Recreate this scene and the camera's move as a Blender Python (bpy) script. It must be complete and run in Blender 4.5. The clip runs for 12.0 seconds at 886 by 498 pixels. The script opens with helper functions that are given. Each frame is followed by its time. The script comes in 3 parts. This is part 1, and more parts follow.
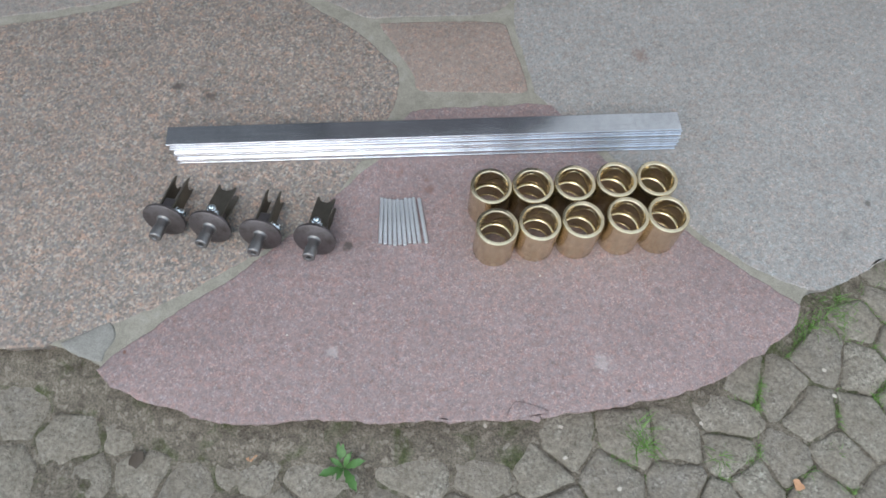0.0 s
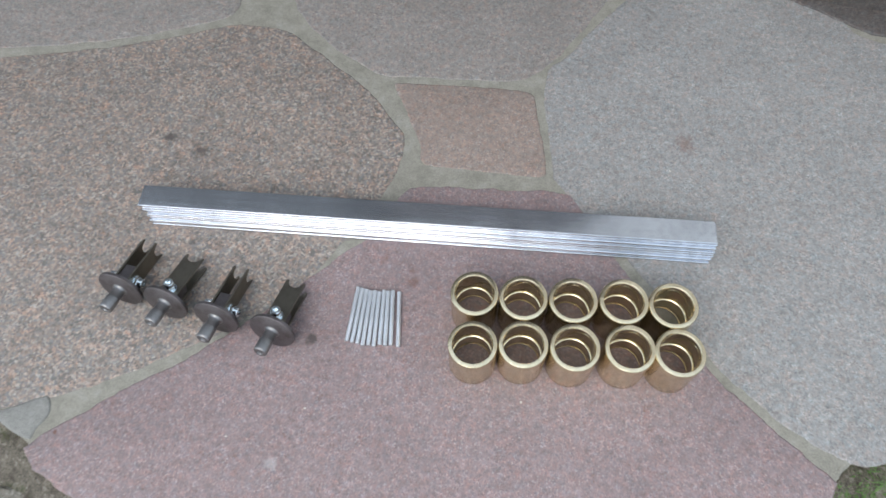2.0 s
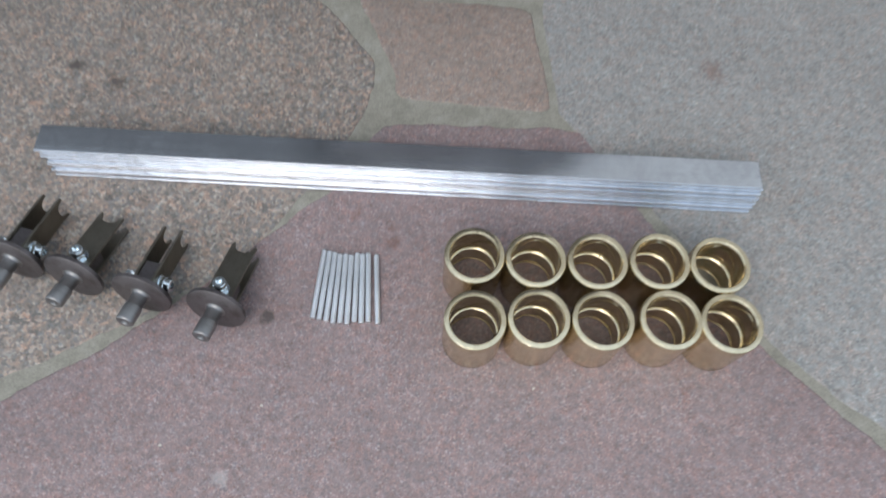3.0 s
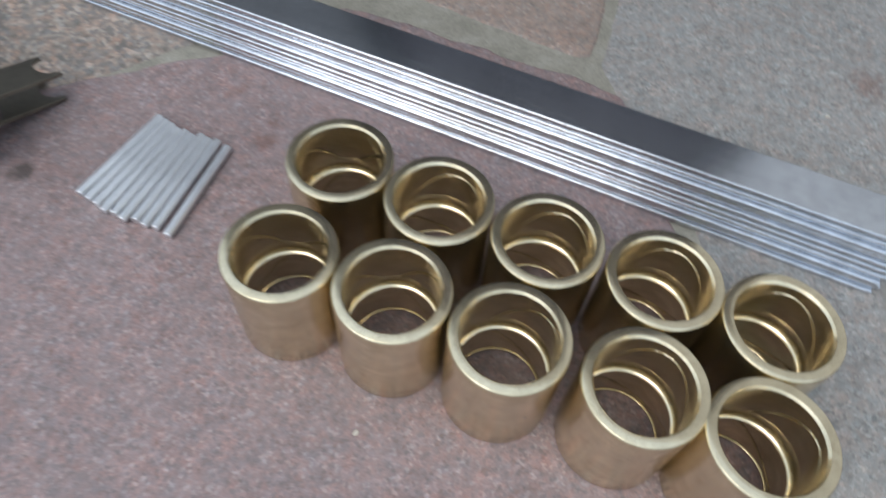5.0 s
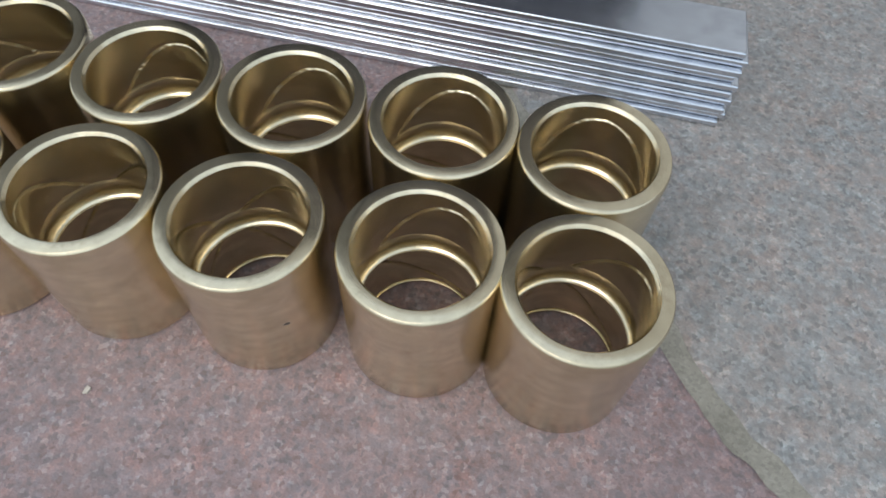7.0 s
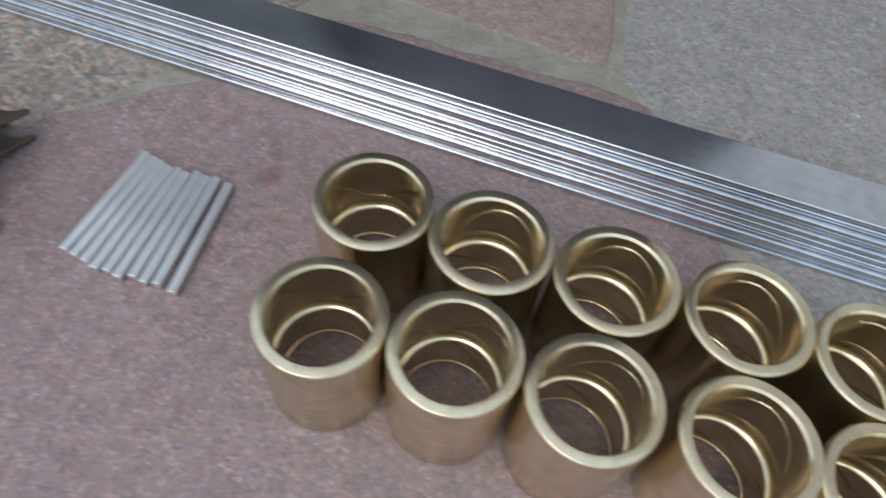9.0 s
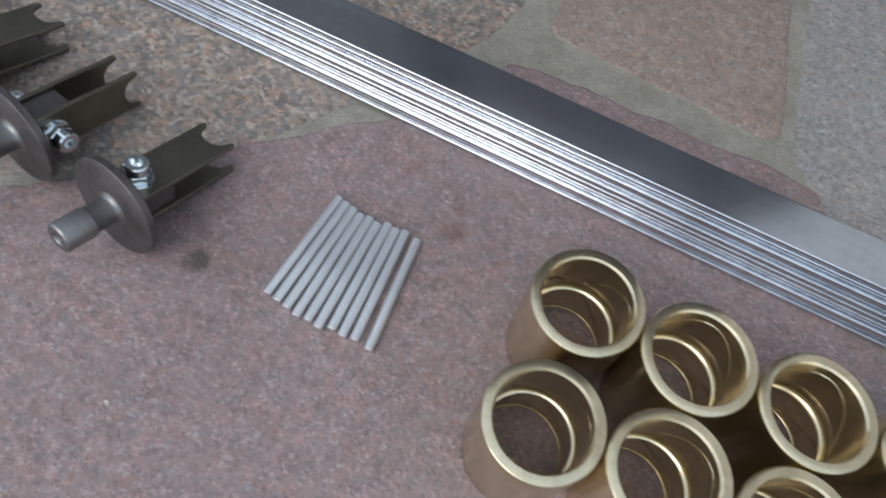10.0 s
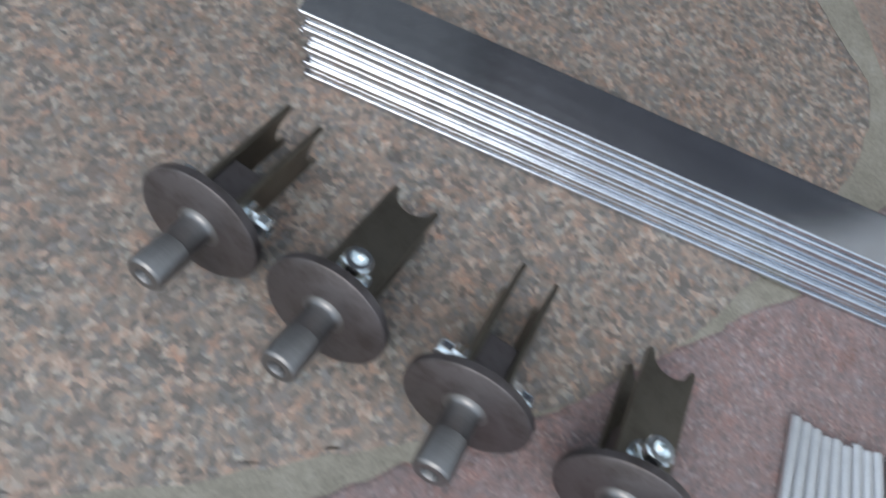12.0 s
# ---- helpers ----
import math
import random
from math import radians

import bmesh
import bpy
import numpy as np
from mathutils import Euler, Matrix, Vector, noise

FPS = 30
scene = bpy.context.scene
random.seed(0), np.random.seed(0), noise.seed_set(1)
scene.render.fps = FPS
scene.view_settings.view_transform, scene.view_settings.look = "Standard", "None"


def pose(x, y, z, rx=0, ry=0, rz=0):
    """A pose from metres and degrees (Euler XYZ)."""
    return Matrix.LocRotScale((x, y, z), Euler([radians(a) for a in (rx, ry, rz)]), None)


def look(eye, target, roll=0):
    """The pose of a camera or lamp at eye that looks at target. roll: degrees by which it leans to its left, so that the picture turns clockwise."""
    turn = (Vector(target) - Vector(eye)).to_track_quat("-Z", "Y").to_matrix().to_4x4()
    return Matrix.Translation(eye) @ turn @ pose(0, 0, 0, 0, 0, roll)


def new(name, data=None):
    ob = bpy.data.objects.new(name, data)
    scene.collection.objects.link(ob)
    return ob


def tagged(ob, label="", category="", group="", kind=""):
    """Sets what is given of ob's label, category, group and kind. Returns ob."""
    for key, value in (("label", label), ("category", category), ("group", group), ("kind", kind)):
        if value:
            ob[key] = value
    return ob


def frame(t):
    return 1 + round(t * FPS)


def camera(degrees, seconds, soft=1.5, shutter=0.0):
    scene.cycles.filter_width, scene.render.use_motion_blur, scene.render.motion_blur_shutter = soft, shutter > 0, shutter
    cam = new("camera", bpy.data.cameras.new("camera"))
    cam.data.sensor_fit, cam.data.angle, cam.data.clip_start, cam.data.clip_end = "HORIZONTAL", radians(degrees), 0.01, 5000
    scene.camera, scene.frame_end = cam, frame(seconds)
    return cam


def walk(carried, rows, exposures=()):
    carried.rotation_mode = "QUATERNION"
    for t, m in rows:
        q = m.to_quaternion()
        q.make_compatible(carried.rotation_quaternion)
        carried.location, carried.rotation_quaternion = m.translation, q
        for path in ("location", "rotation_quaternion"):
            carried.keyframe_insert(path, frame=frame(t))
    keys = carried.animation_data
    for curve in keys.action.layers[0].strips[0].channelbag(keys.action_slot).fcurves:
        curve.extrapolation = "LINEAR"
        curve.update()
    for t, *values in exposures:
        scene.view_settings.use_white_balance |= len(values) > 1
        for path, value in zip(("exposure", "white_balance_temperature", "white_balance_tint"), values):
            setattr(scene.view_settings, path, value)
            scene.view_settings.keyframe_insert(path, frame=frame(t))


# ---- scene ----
cam = camera(65.49, 12.0, soft=1.6, shutter=0.5)
# seconds, eye x, y, z in metres, turn x, y, z in degrees
PATH = [
    (0, -0.0670, 0.1963, 1.1542, 26.89, -1.89, -1.78),
    (0.5, -0.0358, 0.2280, 1.1426, 25.23, -1.01, -0.27),
    (1, 0.0025, 0.2739, 1.1347, 27.26, 0.02, 1.87),
    (1.5, 0.0576, 0.3456, 1.1401, 28.81, 1.43, 6.45),
    (2, 0.1117, 0.4258, 1.0900, 27.37, 1.71, 7.06),
    (2.5, 0.0552, 0.4819, 0.9955, 27.03, -1.37, 5.10),
    (3, 0.0437, 0.5178, 0.8800, 23.88, -1.46, 4.32),
    (3.2, 0.0317, 0.5262, 0.8330, 22.91, -1.95, 6.22),
    (4.8, 0.2424, 0.5944, 0.4938, 32.75, -3.24, 26.72),
    (5, 0.2659, 0.6008, 0.4584, 33.44, -2.90, 25.94),
    (5.5, 0.3140, 0.6156, 0.3979, 33.51, -1.49, 19.89),
    (6, 0.3307, 0.6399, 0.3709, 34.00, -1.81, 17.42),
    (6.5, 0.3508, 0.6415, 0.3407, 32.26, -2.52, 15.32),
    (6.7, 0.3637, 0.6428, 0.3400, 32.02, -2.09, 14.71),
    (8.3, 0.2935, 0.6381, 0.3989, 34.96, -4.06, 18.32),
    (8.5, 0.2651, 0.6330, 0.4054, 34.94, -4.90, 18.99),
    (9, 0.1857, 0.6288, 0.4296, 33.11, -4.38, 20.90),
    (9.5, 0.0880, 0.6440, 0.4823, 28.30, -7.21, 21.85),
    (10, 0.0353, 0.6453, 0.4829, 27.44, -6.48, 27.70),
    (10.5, -0.0459, 0.6606, 0.4583, 27.02, -8.14, 27.56),
    (11, -0.1416, 0.6747, 0.4156, 28.44, -6.18, 25.89),
    (11.5, -0.2864, 0.6742, 0.4054, 24.40, -9.70, 21.87),
    (12, -0.4068, 0.6928, 0.4094, 23.62, -12.60, 21.33),
]
walk(cam, [(t, pose(x, y, z, rx, ry, rz)) for t, x, y, z, rx, ry, rz in PATH],
     exposures=[(0.0, 0.62), (1.5, 0.62), (2.0, 0.66), (3.0, 0.44), (5.5, 0.38), (6.5, 0.32), (8.5, 0.24), (9.5, 0.23), (10.0, 0.2), (10.5, 0.31), (12.0, 0.27)])

# ---------------------------------------------------------------- light: soft overcast day
world = bpy.data.worlds.new("overcast_sky")
scene.world = world
world.use_nodes = True
wn, wl = world.node_tree.nodes, world.node_tree.links
sky = wn.new("ShaderNodeTexSky")
sky.sky_type = "NISHITA"
sky.sun_disc = False
sky.sun_elevation = radians(52)
sky.sun_rotation = radians(200)
sky.dust_density = 4.0
grey = wn.new("ShaderNodeHueSaturation")
grey.inputs["Saturation"].default_value = 0.8
wl.new(sky.outputs["Color"], grey.inputs["Color"])
cloud = wn.new("ShaderNodeMix")
cloud.data_type = "RGBA"
cloud.inputs[0].default_value = 0.7
cloud.inputs[7].default_value = (5.2, 6.2, 7.2, 1)
wl.new(grey.outputs["Color"], cloud.inputs[6])
wl.new(cloud.outputs[2], wn["Background"].inputs["Color"])
wn["Background"].inputs["Strength"].default_value = 0.15

sun_data = bpy.data.lights.new("sun", "SUN")
sun_data.energy = 0.7
sun_data.angle = radians(35)
sun_data.color = (1.0, 0.98, 0.95)
sun = new("sun", sun_data)
sun.matrix_world = look((-1.0, -2.4, 4.0), (0, 0.6, 0))


# ---------------------------------------------------------------- materials
class Mat:
    """A node material with a Principled shader and a few short hands."""

    def __init__(self, name, rough=0.6, metal=0.0, spec=0.5):
        self.m = bpy.data.materials.new(name)
        self.m.use_nodes = True
        self.n, self.l = self.m.node_tree.nodes, self.m.node_tree.links
        self.b = self.n["Principled BSDF"]
        self.b.inputs["Roughness"].default_value = rough
        self.b.inputs["Metallic"].default_value = metal
        self.b.inputs["Specular IOR Level"].default_value = spec
        self.tc = self.n.new("ShaderNodeTexCoord")
        self.bump_last = None

    def noise(self, scale, detail=4.0, rough=0.55, stretch=None, dist=0.0):
        t = self.n.new("ShaderNodeTexNoise")
        t.inputs["Scale"].default_value = scale
        t.inputs["Detail"].default_value = detail
        t.inputs["Roughness"].default_value = rough
        t.inputs["Distortion"].default_value = dist
        self.l.new(self.coords(stretch), t.inputs["Vector"])
        return t.outputs["Fac"]

    def coords(self, stretch=None):
        if not stretch:
            return self.tc.outputs["Object"]
        mp = self.n.new("ShaderNodeMapping")
        mp.inputs["Scale"].default_value = stretch
        self.l.new(self.tc.outputs["Object"], mp.inputs["Vector"])
        return mp.outputs["Vector"]

    def cells(self, scale, jitter=1.0):
        """One random grey for each crystal."""
        warp = self.n.new("ShaderNodeTexNoise")
        warp.inputs["Scale"].default_value = scale * 0.8
        warp.inputs["Detail"].default_value = 2.0
        self.l.new(self.tc.outputs["Object"], warp.inputs["Vector"])
        add = self.n.new("ShaderNodeVectorMath")
        add.operation = "MULTIPLY_ADD"
        add.inputs[1].default_value = (1.2 / scale,) * 3
        self.l.new(warp.outputs["Color"], add.inputs[0])
        self.l.new(self.tc.outputs["Object"], add.inputs[2])
        v = self.n.new("ShaderNodeTexVoronoi")
        v.inputs["Scale"].default_value = scale
        v.inputs["Randomness"].default_value = jitter
        self.l.new(add.outputs["Vector"], v.inputs["Vector"])
        sep = self.n.new("ShaderNodeSeparateColor")
        self.l.new(v.outputs["Color"], sep.inputs["Color"])
        return sep.outputs["Red"]

    def ramp(self, fac, stops, constant=False):
        r = self.n.new("ShaderNodeValToRGB")
        if constant:
            r.color_ramp.interpolation = "CONSTANT"
        e = r.color_ramp.elements
        while len(e) < len(stops):
            e.new(0.5)
        for i, (p, c) in enumerate(stops):
            e[i].position = p
            e[i].color = (*c, 1) if isinstance(c, tuple) else (c, c, c, 1)
        self.l.new(fac, r.inputs["Fac"])
        return r.outputs["Color"]

    def mix(self, fac, a, b, mode="MIX"):
        m = self.n.new("ShaderNodeMix")
        m.data_type, m.blend_type = "RGBA", mode
        for sock, v in ((m.inputs[0], fac), (m.inputs[6], a), (m.inputs[7], b)):
            if isinstance(v, (int, float)):
                sock.default_value = v
            elif isinstance(v, tuple):
                sock.default_value = (*v, 1)
            else:
                self.l.new(v, sock)
        return m.outputs[2]

    def maths(self, op, a, b=0.0, c=0.0):
        m = self.n.new("ShaderNodeMath")
        m.operation = op
        for sock, v in zip(m.inputs, (a, b, c)):
            if isinstance(v, (int, float)):
                sock.default_value = v
            else:
                self.l.new(v, sock)
        return m.outputs[0]

    def spot(self, x, y, radius, edge=0.6):
        """1 inside a ragged round mark on the stone, 0 outside."""
        sub = self.n.new("ShaderNodeVectorMath")
        sub.operation = "SUBTRACT"
        sub.inputs[1].default_value = (x, y, 0)
        self.l.new(self.tc.outputs["Object"], sub.inputs[0])
        ln = self.n.new("ShaderNodeVectorMath")
        ln.operation = "LENGTH"
        self.l.new(sub.outputs["Vector"], ln.inputs[0])
        ragged = self.maths("MULTIPLY_ADD", self.noise(90, 3), 1.6 * radius, ln.outputs["Value"])
        return self.ramp(self.maths("DIVIDE", ragged, radius * 2.0), [(0.55, 1.0), (0.55 + 0.4 * edge, 0.0)])

    def island(self):
        g = self.n.new("ShaderNodeNewGeometry")
        return g.outputs["Random Per Island"]

    def each(self):
        g = self.n.new("ShaderNodeObjectInfo")
        return g.outputs["Random"]

    def bump(self, height, strength, dist):
        b = self.n.new("ShaderNodeBump")
        b.inputs["Strength"].default_value = strength
        b.inputs["Distance"].default_value = dist
        self.l.new(height, b.inputs["Height"])
        if self.bump_last:
            self.l.new(self.bump_last, b.inputs["Normal"])
        self.bump_last = b.outputs["Normal"]
        self.l.new(self.bump_last, self.b.inputs["Normal"])

    def colour(self, c):
        if isinstance(c, tuple):
            self.b.inputs["Base Color"].default_value = (*c, 1)
        else:
            self.l.new(c, self.b.inputs["Base Color"])

    def rough(self, r):
        self.l.new(r, self.b.inputs["Roughness"])


def granite(name, minerals, grain, wash, spots=(), rough=0.62, warm=(1.12, 0.97, 0.92), cool=(0.93, 1.0, 1.04), patchy=0.45, tone=(0.87, 0.88, 0.885)):
    """Flamed granite: crystals, cloudy tone, dust and a few marks."""
    g = Mat(name, rough)
    c = g.ramp(g.cells(grain), minerals, constant=True)
    fine = g.ramp(g.cells(grain * 2.3), [(0.0, 0.55), (0.25, 0.9), (0.6, 1.05), (0.9, 1.35)], constant=True)
    c = g.mix(0.34, c, fine, "MULTIPLY")
    patch = g.ramp(g.cells(grain * 0.5), [(0.0, 0.70), (0.16, 0.95), (0.55, 1.03), (0.85, 1.15)], constant=True)
    c = g.mix(patchy, c, patch, "MULTIPLY")
    cloud = g.ramp(g.noise(9, 5), [(0.3, 0.82), (0.7, 1.14)])
    c = g.mix(0.8, c, cloud, "MULTIPLY")
    blotch = g.ramp(g.noise(48, 6, 0.7, dist=0.5), [(0.36, cool), (0.5, (1.0, 1.0, 1.0)), (0.64, warm)])
    c = g.mix(0.9, c, blotch, "MULTIPLY")
    c = g.mix(0.88, c, g.ramp(g.noise(75, 4, 0.65), [(0.36, 0.74), (0.64, 1.25)]), "MULTIPLY")
    ruddy = g.ramp(g.noise(120, 3, 0.6, dist=0.4), [(0.36, (0.84, 0.98, 1.05)), (0.5, (1.0, 1.0, 1.0)), (0.64, (1.2, 0.97, 0.87))])
    c = g.mix(0.6, c, ruddy, "MULTIPLY")
    c = g.mix(0.45, c, g.ramp(g.noise(190, 4, 0.7), [(0.38, 0.74), (0.62, 1.24)]), "MULTIPLY")
    c = g.mix(g.ramp(g.noise(23, 6, 0.65), [(0.35, 0.25), (0.75, 0.62)]), c, wash)
    c = g.mix(1.0, c, tone, "MULTIPLY")
    for x, y, r, tint, strength in spots:
        c = g.mix(g.maths("MULTIPLY", g.spot(x, y, r), strength), c, tint)
    g.colour(c)
    g.rough(g.ramp(g.noise(60, 4), [(0.3, rough - 0.1), (0.7, rough + 0.15)]))
    g.bump(g.noise(14, 5), 0.35, 0.004)
    g.bump(g.noise(grain * 1.2, 3), 0.5, 0.0009)
    return g.m


DARK = (0.06, 0.05, 0.045)
RUST = (0.16, 0.07, 0.05)
PALE = (0.5, 0.48, 0.47)
MAT_PINK = granite("pink_granite", [(0, (0.17, 0.145, 0.15)), (0.12, (0.275, 0.195, 0.19)), (0.42, (0.335, 0.245, 0.24)), (0.66, (0.26, 0.21, 0.215)), (0.86, (0.40, 0.34, 0.335)), (0.96, (0.2, 0.13, 0.12))],
                   430, (0.30, 0.245, 0.245),
                   [(-0.034, 0.913, 0.016, RUST, 0.5), (-0.090, 0.952, 0.014, RUST, 0.4), (-0.038, 0.934, 0.01, RUST, 0.4),
                    (-0.189, 0.789, 0.014, DARK, 0.8), (-0.209, 0.582, 0.018, PALE, 0.35), (0.263, 0.553, 0.026, PALE, 0.28), (0.301, 0.503, 0.006, DARK, 0.7),
                    (-0.565, 0.589, 0.006, RUST, 0.9)], tone=(0.885, 0.862, 0.856))
MAT_LEFT = granite("speckled_granite", [(0, (0.105, 0.098, 0.094)), (0.16, (0.26, 0.205, 0.165)), (0.42, (0.375, 0.282, 0.225)), (0.60, (0.20, 0.195, 0.195)), (0.76, (0.43, 0.38, 0.33)), (0.92, (0.14, 0.132, 0.127))],
                   250, (0.27, 0.243, 0.225),
                   [(-0.556, 1.171, 0.019, DARK, 0.8), (-0.484, 1.144, 0.022, DARK, 0.75), (-0.446, 0.947, 0.012, DARK, 0.6)], patchy=0.65, warm=(1.24, 0.99, 0.88), cool=(0.82, 0.93, 0.98), tone=(0.90, 0.885, 0.87))
MAT_RIGHT = granite("grey_granite", [(0, (0.16, 0.16, 0.16)), (0.12, (0.27, 0.255, 0.245)), (0.45, (0.33, 0.315, 0.305)), (0.7, (0.26, 0.25, 0.248)), (0.88, (0.40, 0.385, 0.375))],
                    400, (0.30, 0.288, 0.28),
                    [(0.442, 1.256, 0.03, RUST, 0.35), (0.839, 0.869, 0.01, DARK, 0.7), (0.774, 0.795, 0.02, DARK, 0.25)], tone=(0.89, 0.90, 0.89))
MAT_SMALL = granite("orange_granite", [(0, (0.18, 0.15, 0.14)), (0.14, (0.30, 0.225, 0.185)), (0.5, (0.335, 0.25, 0.205)), (0.8, (0.27, 0.22, 0.2)), (0.93, (0.39, 0.34, 0.31))],
                    400, (0.295, 0.24, 0.21))
MAT_TOP = granite("brown_grey_granite", [(0, (0.14, 0.13, 0.125)), (0.15, (0.25, 0.22, 0.20)), (0.5, (0.285, 0.25, 0.225)), (0.8, (0.235, 0.215, 0.205)), (0.93, (0.36, 0.325, 0.3))],
                  360, (0.25, 0.225, 0.205))


# dark brown stone for the strip and plinth at the wall's foot
MAT_STRIP = granite("dark_brown_stone", [(0, (0.05, 0.045, 0.045)), (0.2, (0.09, 0.08, 0.075)), (0.7, (0.13, 0.115, 0.105))], 300, (0.095, 0.08, 0.072))


def make_mortar(name, dark, middle, light):
    g = Mat(name, 0.85)
    c = g.ramp(g.noise(30, 6, 0.65), [(0.3, dark), (0.55, middle), (0.75, light)])
    c = g.mix(0.35, c, g.ramp(g.cells(600), [(0, 0.6), (0.3, 0.95), (0.8, 1.2)], True), "MULTIPLY")
    g.colour(c)
    g.bump(g.noise(120, 5, 0.7), 0.6, 0.002)
    g.bump(g.noise(18, 3), 0.5, 0.006)
    return g.m


def make_cobble():
    g = Mat("grey_granite_sett", 0.75)
    c = g.ramp(g.cells(260), [(0, (0.14, 0.128, 0.112)), (0.2, (0.25, 0.235, 0.205)), (0.55, (0.34, 0.318, 0.278)), (0.85, (0.45, 0.425, 0.38))], True)
    c = g.mix(0.7, c, g.ramp(g.each(), [(0, (0.78, 0.78, 0.82)), (0.5, (1.08, 1.05, 1.0)), (1, (1.15, 1.18, 1.12))]), "MULTIPLY")
    c = g.mix(0.8, c, g.ramp(g.noise(25, 5), [(0.3, 0.7), (0.7, 1.15)]), "MULTIPLY")
    dirt = g.ramp(g.noise(17, 8, 0.74), [(0.37, 0.3), (0.56, 0.95)])
    c = g.mix(dirt, c, g.ramp(g.noise(120, 5, 0.7), [(0.3, (0.13, 0.114, 0.088)), (0.7, (0.32, 0.288, 0.235))]))
    g.colour(c)
    g.bump(g.noise(45, 7, 0.7), 1.0, 0.011)
    g.bump(g.noise(250, 4), 0.5, 0.0012)
    return g.m


def make_soil():
    g = Mat("damp_soil", 0.95, spec=0.2)
    c = g.ramp(g.noise(45, 7, 0.7), [(0.3, (0.09, 0.077, 0.061)), (0.52, (0.185, 0.163, 0.131)), (0.75, (0.31, 0.278, 0.228))])
    c = g.mix(0.75, c, g.ramp(g.noise(260, 5, 0.75), [(0.38, 0.55), (0.5, 1.0), (0.66, 1.6)]), "MULTIPLY")
    c = g.mix(g.ramp(g.cells(150), [(0.0, 0.0), (0.93, 0.55)], True), c, (0.34, 0.31, 0.26))
    moss = g.ramp(g.noise(16, 5, 0.65, dist=0.6), [(0.52, 0.0), (0.66, 0.8)])
    c = g.mix(moss, c, g.ramp(g.noise(300, 3), [(0.3, (0.03, 0.045, 0.014)), (0.7, (0.085, 0.115, 0.035))]))
    g.colour(c)
    g.bump(g.noise(90, 6, 0.75), 1.0, 0.009)
    return g.m


def make_bronze():
    g = Mat("turned_bronze", 0.3, 1.0)
    turned = g.noise(1.0, 5, 0.7, (6, 6, 2600))
    cloud = g.noise(22, 5, 0.6)
    c = g.mix(g.ramp(cloud, [(0.35, 0.0), (0.7, 1.0)]), (0.84, 0.735, 0.53), (0.68, 0.58, 0.39))
    c = g.mix(0.35, c, g.ramp(g.each(), [(0, 0.85), (1, 1.1)]), "MULTIPLY")
    tarnish = g.ramp(g.noise(70, 6, 0.7), [(0.56, 0.0), (0.76, 0.55)])
    c = g.mix(tarnish, c, (0.36, 0.27, 0.16))
    smear = g.ramp(g.noise(1.0, 6, 0.65, (38, 38, 130)), [(0.35, 0.8), (0.65, 1.12)])
    g.colour(g.mix(0.7, c, smear, "MULTIPLY"))
    g.rough(g.maths("MULTIPLY_ADD", turned, 0.14, g.maths("MULTIPLY_ADD", cloud, 0.16, 0.045)))
    g.bump(turned, 0.3, 0.0003)
    g.bump(g.noise(60, 3), 0.1, 0.0012)
    lay = g.n.new("ShaderNodeTangent")
    lay.direction_type, lay.axis = "RADIAL", "Z"
    g.l.new(lay.outputs["Tangent"], g.b.inputs["Tangent"])
    g.b.inputs["Anisotropic"].default_value = 0.5
    g.b.inputs["Anisotropic Rotation"].default_value = 0.25
    return g.m


def make_steel(name, colour, lo, hi, stretch, bumps=0.2, dirt=0.0):
    g = Mat(name, 0.35, 1.0)
    streak = g.noise(1.0, 5, 0.65, stretch)
    cloud = g.noise(14, 6, 0.65)
    c = g.mix(0.6, colour, g.ramp(cloud, [(0.3, 0.75), (0.7, 1.15)]), "MULTIPLY")
    c = g.mix(0.4, c, g.ramp(streak, [(0.3, 0.8), (0.7, 1.15)]), "MULTIPLY")
    if dirt:
        c = g.mix(g.maths("MULTIPLY", g.ramp(g.noise(55, 7, 0.7), [(0.45, 0.0), (0.65, 1.0)]), dirt), c, (0.06, 0.045, 0.035))
    g.colour(c)
    g.rough(g.maths("MULTIPLY_ADD", streak, hi - lo, g.maths("MULTIPLY_ADD", cloud, 0.12, lo - 0.06)))
    g.bump(streak, bumps, 0.0003)
    return g.m


MAT_MORTAR, MAT_COBBLE, MAT_SOIL, MAT_BRONZE = make_mortar("mortar", (0.20, 0.188, 0.155), (0.265, 0.25, 0.21), (0.315, 0.30, 0.265)), make_cobble(), make_soil(), make_bronze()
MAT_PATCH = make_mortar("cement", (0.20, 0.195, 0.18), (0.25, 0.245, 0.225), (0.31, 0.305, 0.285))
MAT_BAR = make_steel("bright_rolled_steel", (0.70, 0.73, 0.78), 0.15, 0.25, (3, 120, 500), 0.02, 0.14)
MAT_PIN = make_steel("ground_steel", (0.80, 0.81, 0.83), 0.34, 0.48, (900, 900, 40), 0.1)
MAT_DARK = make_steel("oily_dark_steel", (0.20, 0.182, 0.185), 0.44, 0.62, (160, 160, 160), 0.25, 0.5)
MAT_PLATE = make_steel("oiled_plate_steel", (0.225, 0.205, 0.168), 0.36, 0.52, (300, 40, 300), 0.2, 0.3)
MAT_SHAFT = make_steel("turned_steel", (0.29, 0.285, 0.285), 0.36, 0.5, (60, 900, 60), 0.2, 0.2)
MAT_ZINC = make_steel("bright_zinc", (0.80, 0.86, 0.89), 0.11, 0.22, (200, 200, 200), 0.1)


def make_leaf(name, dark, light):
    g = Mat(name, 0.5)
    g.colour(g.mix(g.noise(160, 4), dark, light))
    g.b.inputs["Subsurface Weight"].default_value = 0.0
    return g.m


